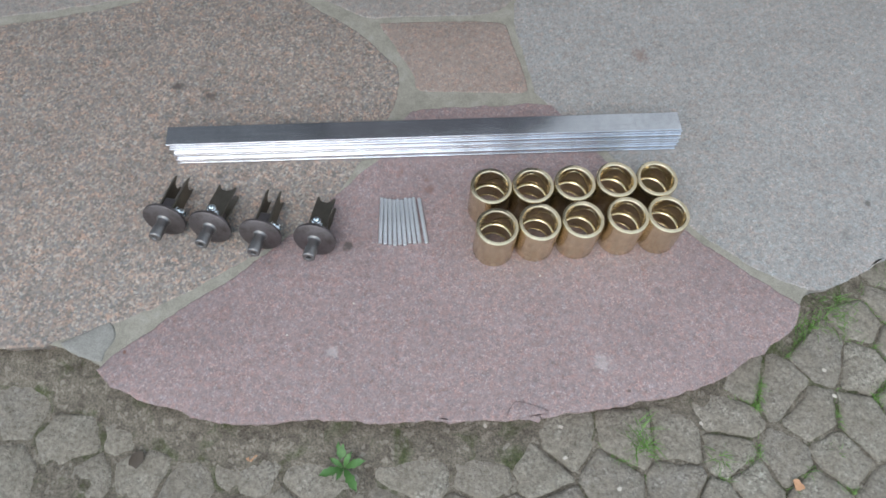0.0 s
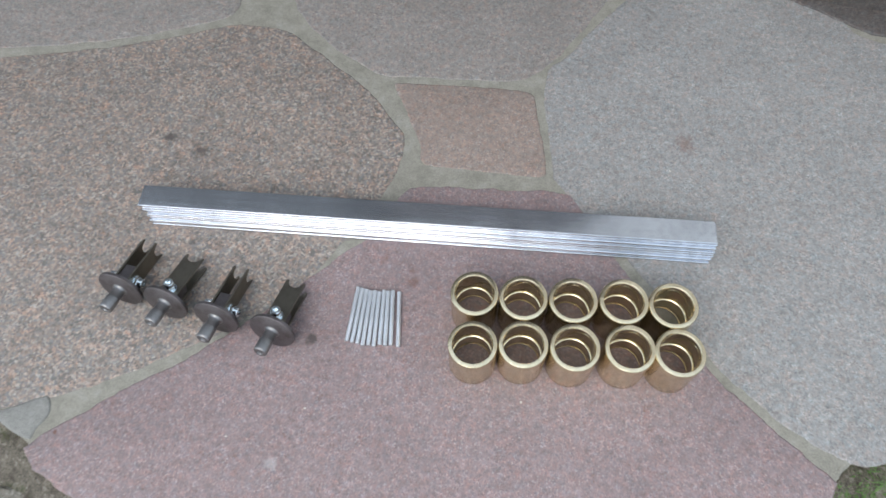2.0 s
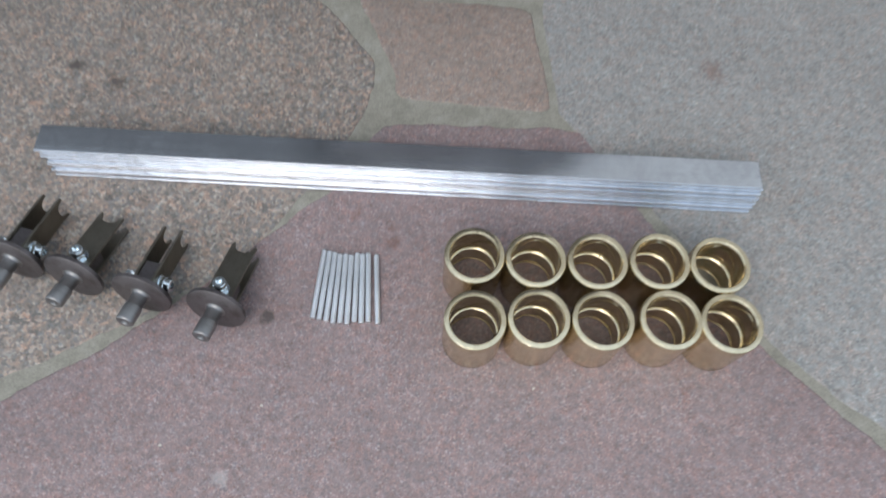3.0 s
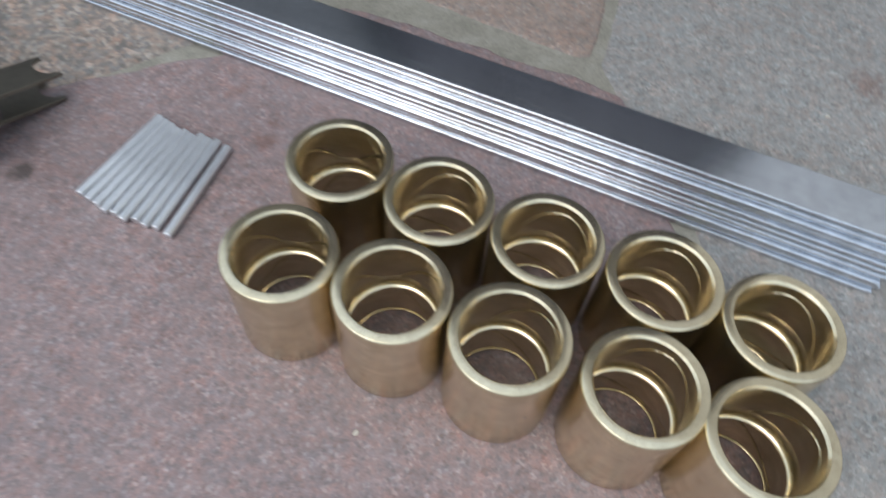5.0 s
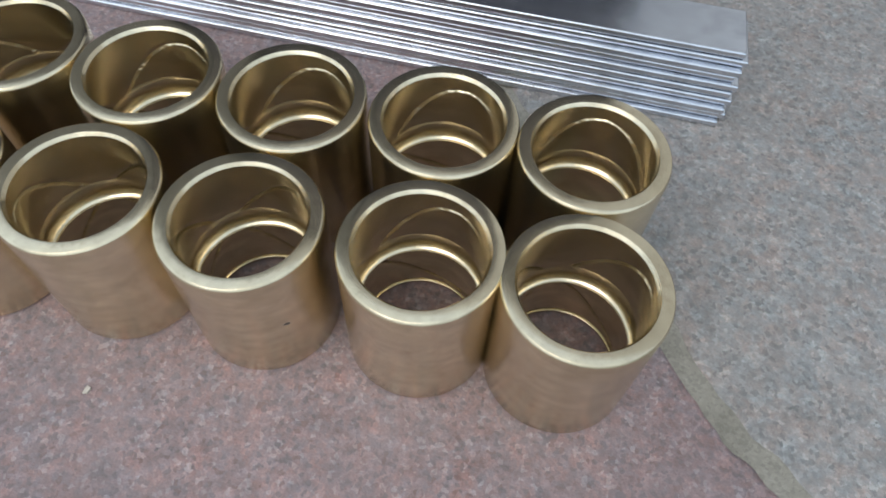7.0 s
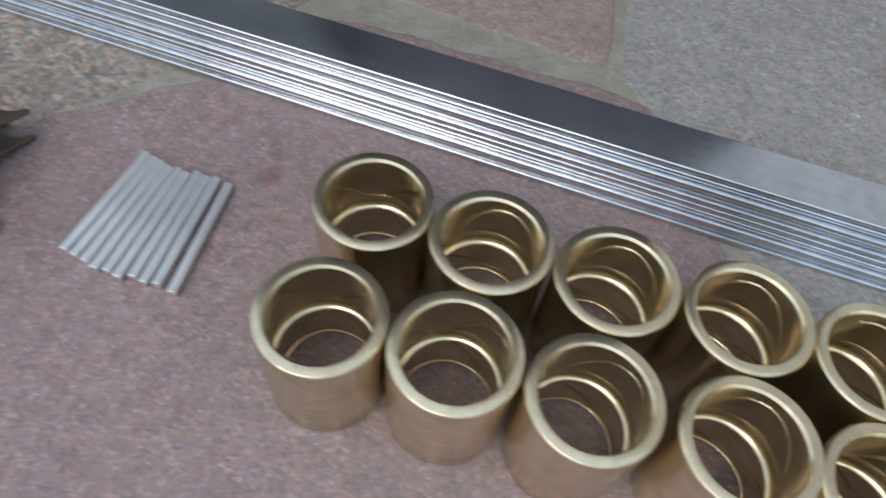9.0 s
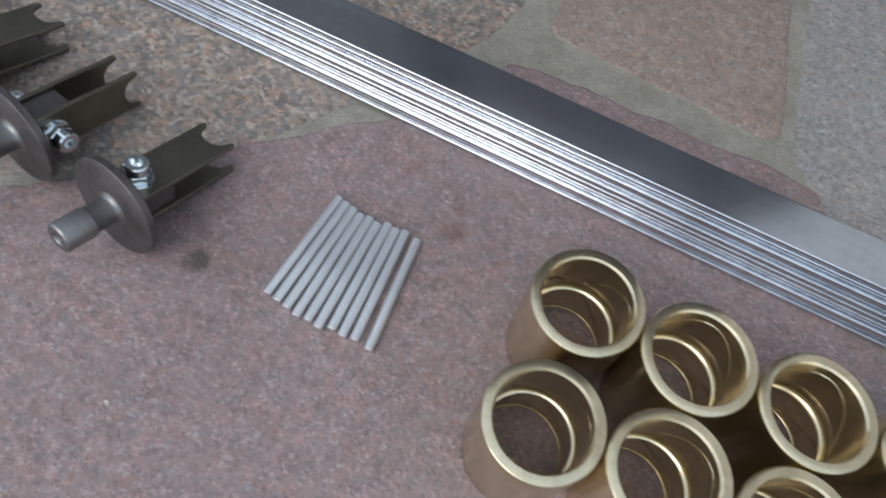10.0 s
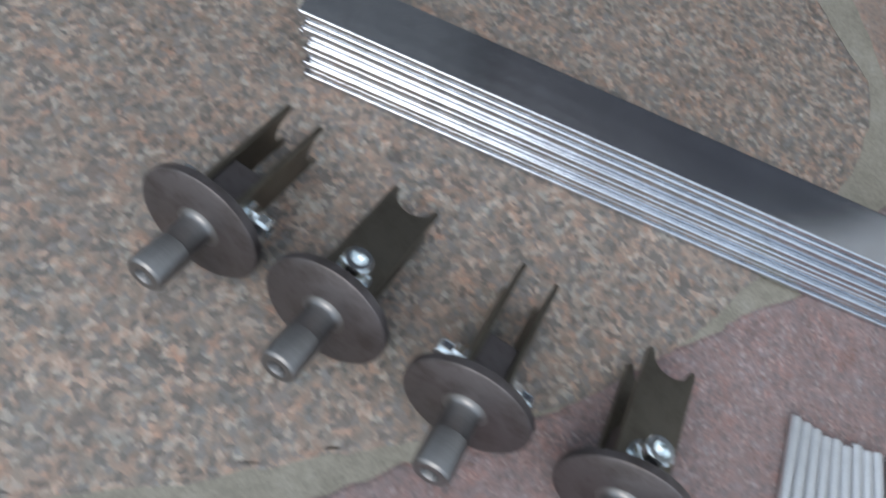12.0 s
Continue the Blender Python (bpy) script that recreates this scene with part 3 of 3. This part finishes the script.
def spindle(x, y, turn, dip, roll, label):
    """Axis along local y from the shaft's end (-) to the forked tail (+); the origin is the disc's centre."""
    root = new("flanged_spindle")
    root.empty_display_size = 0.02
    tagged(root, label, "spindle", "row of flanged spindles")

    bm = bmesh.new()
    rings = lathe(bm, [(0.0005, -0.0034), (DISC_R - 0.0012, -0.0034), (DISC_R, -0.0024), (DISC_R, 0.0024), (DISC_R - 0.0012, 0.0034), (0.0005, 0.0034)], 72, axis="Y")
    cap(bm, rings[0])
    cap(bm, rings[-1], True)
    bmesh.ops.recalc_face_normals(bm, faces=bm.faces)
    part("flange", bm, MAT_DARK, root, "dark round steel flange", 40)

    bm = bmesh.new()
    rings = lathe(bm, [(0.0136, -0.0034), (0.0118, -0.0042), (0.0104, -0.0058), (0.0101, -0.0075), (0.0101, -0.0212), (0.0105, -0.0219), (0.0114, -0.0226), (0.0114, -0.0436), (0.0110, -0.0446), (0.0098, -0.0456), (0.0054, -0.0456), (0.0044, -0.0442), (0.0041, -0.0330)], 40, axis="Y")
    cap(bm, rings[-1])
    bmesh.ops.recalc_face_normals(bm, faces=bm.faces)
    part("shaft", bm, MAT_SHAFT, root, "turned steel shaft with a centre hole", 35)

    inner, thick, wide, tail = 0.0102, 0.0036, 0.0172, 0.0965
    part("hub_block", box(bmesh.new(), -0.0142, 0.0142, 0.0034, 0.040, -inner, inner, 0.0012), MAT_DARK, root, "square steel block between the plates")
    for side in (1, -1):
        bm = bmesh.new()
        notch = []
        for k in range(9):
            s = -1 + 2 * k / 8
            notch.append((s * (wide - 0.0035), tail - 0.0135 * (1 - s * s) ** 0.5))
        outline = [(-wide, 0.0036), (wide, 0.0036), (wide, tail - 0.002), (wide - 0.001, tail)] + list(reversed(notch)) + [(-wide + 0.001, tail), (-wide, tail - 0.002)]
        z0, z1 = sorted((side * (inner + 0.0002), side * (inner + thick)))
        low = [bm.verts.new((a, b, z0)) for a, b in outline]
        high = [bm.verts.new((a, b, z1)) for a, b in outline]
        n = len(outline)
        bm.faces.new(list(reversed(low)))
        bm.faces.new(high)
        for i in range(n):
            j = (i + 1) % n
            bm.faces.new((low[i], low[j], high[j], high[i]))
        bmesh.ops.recalc_face_normals(bm, faces=bm.faces)
        bmesh.ops.bevel(bm, geom=[e for e in bm.edges if abs((e.verts[0].co - e.verts[1].co).z) < 1e-6], offset=0.0004, segments=1, affect="EDGES")
        part("fork_plate", bm, MAT_PLATE, root, "dark oiled steel plate with a hollowed end")

        base = inner + thick
        screw = bmesh.new()
        rod = lathe(screw, [(0.0060, base + 0.0030), (0.0060, base + 0.0096), (0.0087, base + 0.0096), (0.0087, base + 0.0162), (0.0078, base + 0.0173), (0.0044, base + 0.0173), (0.0041, base + 0.0115)], 28)
        cap(screw, rod[-1])
        ring = bmesh.new()
        lathe(ring, [(0.0064, base + 0.0001), (0.0112, base + 0.0001), (0.0112, base + 0.0015), (0.0064, base + 0.0015)], 32, close=True)
        hexed = bmesh.new()
        lathe(hexed, [(0.0061, base + 0.0016), (0.0094, base + 0.0016), (0.0099, base + 0.0025), (0.0099, base + 0.0086), (0.0090, base + 0.0095), (0.0061, base + 0.0095)], 6, close=True)
        for piece in (screw, ring, hexed):
            for v in piece.verts:
                v.co = Vector((v.co.x, v.co.y + 0.0195, v.co.z * side))
            bmesh.ops.recalc_face_normals(piece, faces=piece.faces)
        bolt = part("bolt", screw, MAT_ZINC, root, "bright zinc-plated socket bolt", 35)
        part("washer", ring, MAT_ZINC, bolt, smooth=35)
        part("nut", hexed, MAT_ZINC, bolt, smooth=30)
    root.matrix_world = Matrix.Translation((x, y, DISC_R * math.cos(radians(dip)) + 0.0006)) @ pose(0, 0, 0, 0, 0, turn) @ pose(0, 0, 0, -dip, 0, 0) @ pose(0, 0, 0, 0, roll, 0)
    return root


TEXT_UP = "dark steel flanged spindle with upright fork plates and zinc bolts"
TEXT_FLAT = "dark steel flanged spindle with flat-lying fork plates and zinc bolts"
spindle(-0.5205, 0.8294, -10.4, 12.6, 90, TEXT_UP)
spindle(-0.4361, 0.8129, -11.4, 14.8, 0, TEXT_FLAT)
spindle(-0.3437, 0.7963, -9.6, 12.6, 90, TEXT_UP)
spindle(-0.2453, 0.7843, -9.7, 14.8, 0, TEXT_FLAT)

# ---------------------------------------------------------------- weeds, grass and litter on the paving
def blade(bm, base, ang, length, width, lean):
    side = Vector((-math.sin(ang), math.cos(ang), 0)) * width
    out = Vector((math.cos(ang), math.sin(ang), 0))
    last = None
    for k in range(5):
        t = k / 4
        p = base + out * (lean * t * t * length) + Vector((0, 0, length * (t - 0.35 * lean * t * t)))
        w = side * (1 - t) ** 0.7
        pair = (bm.verts.new(p - w), bm.verts.new(p + w + Vector((0, 0, 0.0004))))
        if last:
            bm.faces.new((last[0], last[1], pair[1], pair[0]))
        last = pair


def grass_tuft(x, y, count, reach, height, label):
    rnd = random.Random(int(x * 1000) * 7 + int(y * 1000))
    bm = bmesh.new()
    for _ in range(count):
        a, d = rnd.uniform(0, 6.283), reach * rnd.random() ** 0.7
        base = Vector((x + d * math.cos(a), y + d * math.sin(a) * 0.8, PAVING_TOP - 0.012))
        blade(bm, base, rnd.uniform(0, 6.283), height * rnd.uniform(0.5, 1.2), rnd.uniform(0.0009, 0.0019), rnd.uniform(0.4, 1.3))
    return tagged(part("grass_tuft", bm, MAT_GRASS), label, "grass", kind="stuff")


grass_tuft(0.335, 0.425, 46, 0.022, 0.05, "small tuft of green grass between the setts")
grass_tuft(0.345, 0.461, 18, 0.018, 0.04, "small tuft of green grass at the slab's edge")
grass_tuft(0.468, 0.399, 34, 0.018, 0.03, "low green grass in a paving joint")
grass_tuft(0.762, 0.673, 170, 0.05, 0.028, "thick green grass tuft at the corner of the doorstep")
grass_tuft(0.700, 0.647, 90, 0.035, 0.024, "low green grass beside the doorstep")
grass_tuft(0.906, 0.752, 110, 0.04, 0.032, "green grass tuft beside the doorstep")
grass_tuft(0.826, 0.510, 24, 0.02, 0.02, "low green grass in a paving joint")
grass_tuft(0.811, 0.437, 26, 0.02, 0.02, "low green grass in a paving joint")
grass_tuft(0.689, 0.408, 16, 0.014, 0.02, "low green grass in a paving joint")


def weed(x, y):
    root = new("weed")
    root.location = (x, y, PAVING_TOP - 0.006)
    tagged(root, "young green weed with broad toothed leaves growing from soil", "weed")
    for k, (ang, length) in enumerate(((100, 0.05), (200, 0.048), (10, 0.046), (-60, 0.052), (150, 0.03), (55, 0.032), (-110, 0.028))):
        bm = bmesh.new()
        last = None
        for i in range(9):
            t = i / 8
            w = 0.0092 * math.sin(math.pi * min(1.0, 0.08 + t * 0.92)) * (0.45 + 0.75 * t) * (length / 0.05) * (1.0 + 0.16 * (-1) ** i)
            z = 0.018 * math.sin(2.0 * t) - 0.004 * t
            row = (bm.verts.new((length * t, -w, z + 0.003 * t)), bm.verts.new((length * t, 0, z)), bm.verts.new((length * t, w, z + 0.003 * t)))
            if last:
                for a in (0, 1):
                    bm.faces.new((last[a], row[a], row[a + 1], last[a + 1]))
            last = row
        ob = part("leaf", bm, MAT_LEAF, root, smooth=60)
        ob.matrix_local = pose(0, 0, 0.002 * k, 0, -6 - 5 * (k % 3), ang)
    return root


weed(-0.191, 0.401)


def litter(name, x, y, size, material, label, category, seed, lift=0.006, floor=PAVING_TOP):
    rnd = random.Random(seed)
    bm = bmesh.new()
    n = 11
    rim_v = []
    for i in range(n):
        a = 2 * math.pi * i / n
        r = size * rnd.uniform(0.7, 1.15)
        rim_v.append((r * math.cos(a), 0.75 * r * math.sin(a), rnd.uniform(0, size * 0.35)))
    top = [bm.verts.new(p) for p in rim_v]
    low = [bm.verts.new((p[0], p[1], p[2] - 0.0012)) for p in rim_v]
    a, b = bm.verts.new((0, 0, size * 0.1)), bm.verts.new((0, 0, size * 0.1 - 0.0012))
    for i in range(n):
        j = (i + 1) % n
        bm.faces.new((a, top[i], top[j]))
        bm.faces.new((b, low[j], low[i]))
        bm.faces.new((top[i], low[i], low[j], top[j]))
    ob = part(name, bm, material, smooth=50)
    ob.location = (x, y, floor + lift)
    ob.rotation_euler = (0, 0, rnd.uniform(0, 6))
    return tagged(ob, label, category)


litter("dry_leaf", -0.350, 0.425, 0.013, MAT_DRY, "curled orange-brown dry leaf on the soil", "leaf", 4)
litter("dry_leaf", 0.595, 0.351, 0.012, MAT_DRY, "curled orange-brown dry leaf on the paving", "leaf", 9)
litter("stone_chip", -0.821, 0.435, 0.014, MAT_CHIP, "pale stone chip lying on the paving", "stone", 6)
litter("dead_leaf", -0.543, 0.422, 0.015, MAT_DEAD, "dark brown dead leaf on the soil", "leaf", 15)
for k, (x, y) in enumerate(((0.192, 0.461), (0.446, 0.461), (0.194, 0.407), (0.700, 0.554), (0.705, 0.505), (0.282, 0.353), (0.057, 0.466))):
    litter("stone_chip", x, y, 0.0045, MAT_CHIP, "tiny pale stone chip in a paving joint", "stone", 30 + k)


CRUMBS = [(-0.175, 0.673), (-0.290, 1.256), (0.924, 1.245), (0.167, 0.722), (-0.290, 0.615), (0.412, 1.190)]
for k, (x, y) in enumerate(CRUMBS):
    litter("stone_crumb", x, y, 0.0022, MAT_CHIP, "tiny pale crumb of stone on the granite", "stone", 60 + k, 0.0009, 0.0)

flake_bm = slab_bm(smooth_loop([(0.101, 0.488), (0.127, 0.483), (0.152, 0.474), (0.158, 0.468), (0.129, 0.464), (0.099, 0.462), (0.087, 0.466)], per=6, wobble=0.0016, scale=40.0, seed=5.0), 0.0032, -0.004, 0.0012, 5.0)
part("flake", flake_bm, MAT_PINK, doorstep, "thin loose flake at the slab's broken edge", smooth=40)


# ---------------------------------------------------------------- granite setts of the paving
SETTS = [(-0.772, 0.529), (-0.656, 0.458), (-0.775, 0.388), (-0.456, 0.366), (-0.232, 0.379), (-0.570, 0.472), (0.712, 0.594), (0.613, 0.520), (0.784, 0.566), (0.657, 0.472), (0.756, 0.452),
         (0.504, 0.472), (0.398, 0.427), (0.592, 0.391), (0.689, 0.403), (0.493, 0.410), (0.315, 0.431), (0.277, 0.374), (0.389, 0.367), (0.528, 0.355), (0.628, 0.335), (0.764, 0.317), (0.150, 0.390),
         (0.193, 0.437), (0.053, 0.385), (0.076, 0.442), (0.874, 0.685), (0.865, 0.609), (0.807, 0.649), (0.847, 0.490), (0.542, 0.546), (0.895, 0.749)]
rnd = random.Random(8)
seeds = [Vector(s) for s in SETTS]
PITCH = 0.094
for j in range(-14, 12):
    for i in range(-22, 23):
        p = Vector((PITCH * (i + 0.22 * (j % 2)) + rnd.uniform(-0.014, 0.014), 0.31 + PITCH * 0.92 * j + rnd.uniform(-0.012, 0.012)))
        if all((p - s).length > 0.066 for s in seeds):
            seeds.append(p)


def cell(k):
    """The patch of ground that lies nearer to one stone's middle than to any other's."""
    c = seeds[k]
    poly = [c + Vector(d) * 0.075 for d in ((-1, -1), (1, -1), (1, 1), (-1, 1))]
    for s in seeds:
        d = s - c
        if s is c or d.length > 0.2:
            continue
        mid, cut = (s + c) / 2, []
        for a, b in zip(poly, poly[1:] + poly[:1]):
            fa, fb = (a - mid).dot(d), (b - mid).dot(d)
            if fa <= 0:
                cut.append(a)
            if fa * fb < 0:
                cut.append(a.lerp(b, fa / (fa - fb)))
        poly = cut
    return poly


def sett_bm(k, bm=None):
    c, poly = seeds[k], cell(k)
    gap = 0.0024
    loop = []
    for a, b in zip(poly, poly[1:] + poly[:1]):
        if (b - a).length < 0.006:
            continue
        for t in (0.09, 0.3, 0.5, 0.7, 0.91):
            p = a.lerp(b, t)
            p = c + (p - c) * (1 - gap / max(0.02, (p - c).length))
            w = noise.noise_vector(Vector((p.x * 42, p.y * 42, k))) + 0.5 * noise.noise_vector(Vector((p.x * 110, p.y * 110, k)))
            loop.append(p + Vector((w.x, w.y)) * 0.0046)
    if len(loop) < 6:
        return None
    bm = bm or bmesh.new()
    tilt = noise.noise_vector(Vector((k * 1.7, 2.2, 0))) * 0.05
    lift = 0.004 * noise.noise(Vector((k * 3.1, 0, 5)))
    rings = []
    for shrink, z in ((1.0, -0.04), (1.0, -0.007), (0.965, -0.0034), (0.87, -0.0008), (0.45, 0.0014)):
        ring = []
        for p in loop:
            q = c + (p - c) * shrink
            h = z + lift + tilt.x * (q.x - c.x) + tilt.y * (q.y - c.y) + 0.0042 * noise.noise(Vector((q.x * 50, q.y * 50, 1)))
            ring.append(bm.verts.new((q.x, q.y, PAVING_TOP + h)))
        rings.append(ring)
    n = len(loop)
    for a, b in zip(rings, rings[1:]):
        for i in range(n):
            j = (i + 1) % n
            bm.faces.new((a[i], a[j], b[j], b[i]))
    bm.faces.new(rings[-1])
    return bm


near = bmesh.new()
box(near, -1.0, 1.2, -0.2, 0.35, PAVING_TOP - 0.16, PAVING_TOP - 0.055)
paving = part("pavement", near, MAT_SOIL)
tagged(paving, "old paving of small irregular grey granite setts with mossy joints", "pavement", kind="structure")
rest = bmesh.new()
for k, s in enumerate(seeds):
    if -1.45 < s.x < 1.42 and s.y > edge_y(s.x) - 0.012:
        continue
    if abs(s.x) > 1.42 and s.y > 0.95:
        continue
    if -0.95 < s.x < 1.15 and s.y > 0.12:
        bm = sett_bm(k)
        if bm:
            part("sett", bm, MAT_COBBLE, paving, smooth=40)
    else:
        sett_bm(k, rest)
far_setts = part("far_setts", rest, MAT_COBBLE, paving, smooth=40)
tagged(far_setts, "grey granite setts further from the doorstep", kind="stuff")

# moss and fine grass in the joints on the sunny side
moss = bmesh.new()
rnd = random.Random(21)
for k, c in enumerate(seeds):
    if not (0.3 < c.x < 1.1 and 0.15 < c.y < edge_y(c.x) - 0.012):
        continue
    outline = cell(k)
    for a, b in zip(outline, outline[1:] + outline[:1]):
        if rnd.random() > 0.16 + 0.5 * max(0.0, c.x - 0.5):
            continue
        t0 = rnd.random()
        for _ in range(int(22 * (b - a).length / 0.06)):
            t = min(1.0, max(0.0, t0 + rnd.gauss(0, 0.22)))
            p = a.lerp(b, t)
            base = Vector((p.x + rnd.gauss(0, 0.0018), p.y + rnd.gauss(0, 0.0018), PAVING_TOP - 0.009))
            blade(moss, base, rnd.uniform(0, 6.283), rnd.uniform(0.008, 0.018), rnd.uniform(0.0006, 0.0013), rnd.uniform(0.5, 1.5))
tagged(part("joint_moss", moss, MAT_GRASS), "short green moss and grass in the paving joints", "moss", kind="stuff")
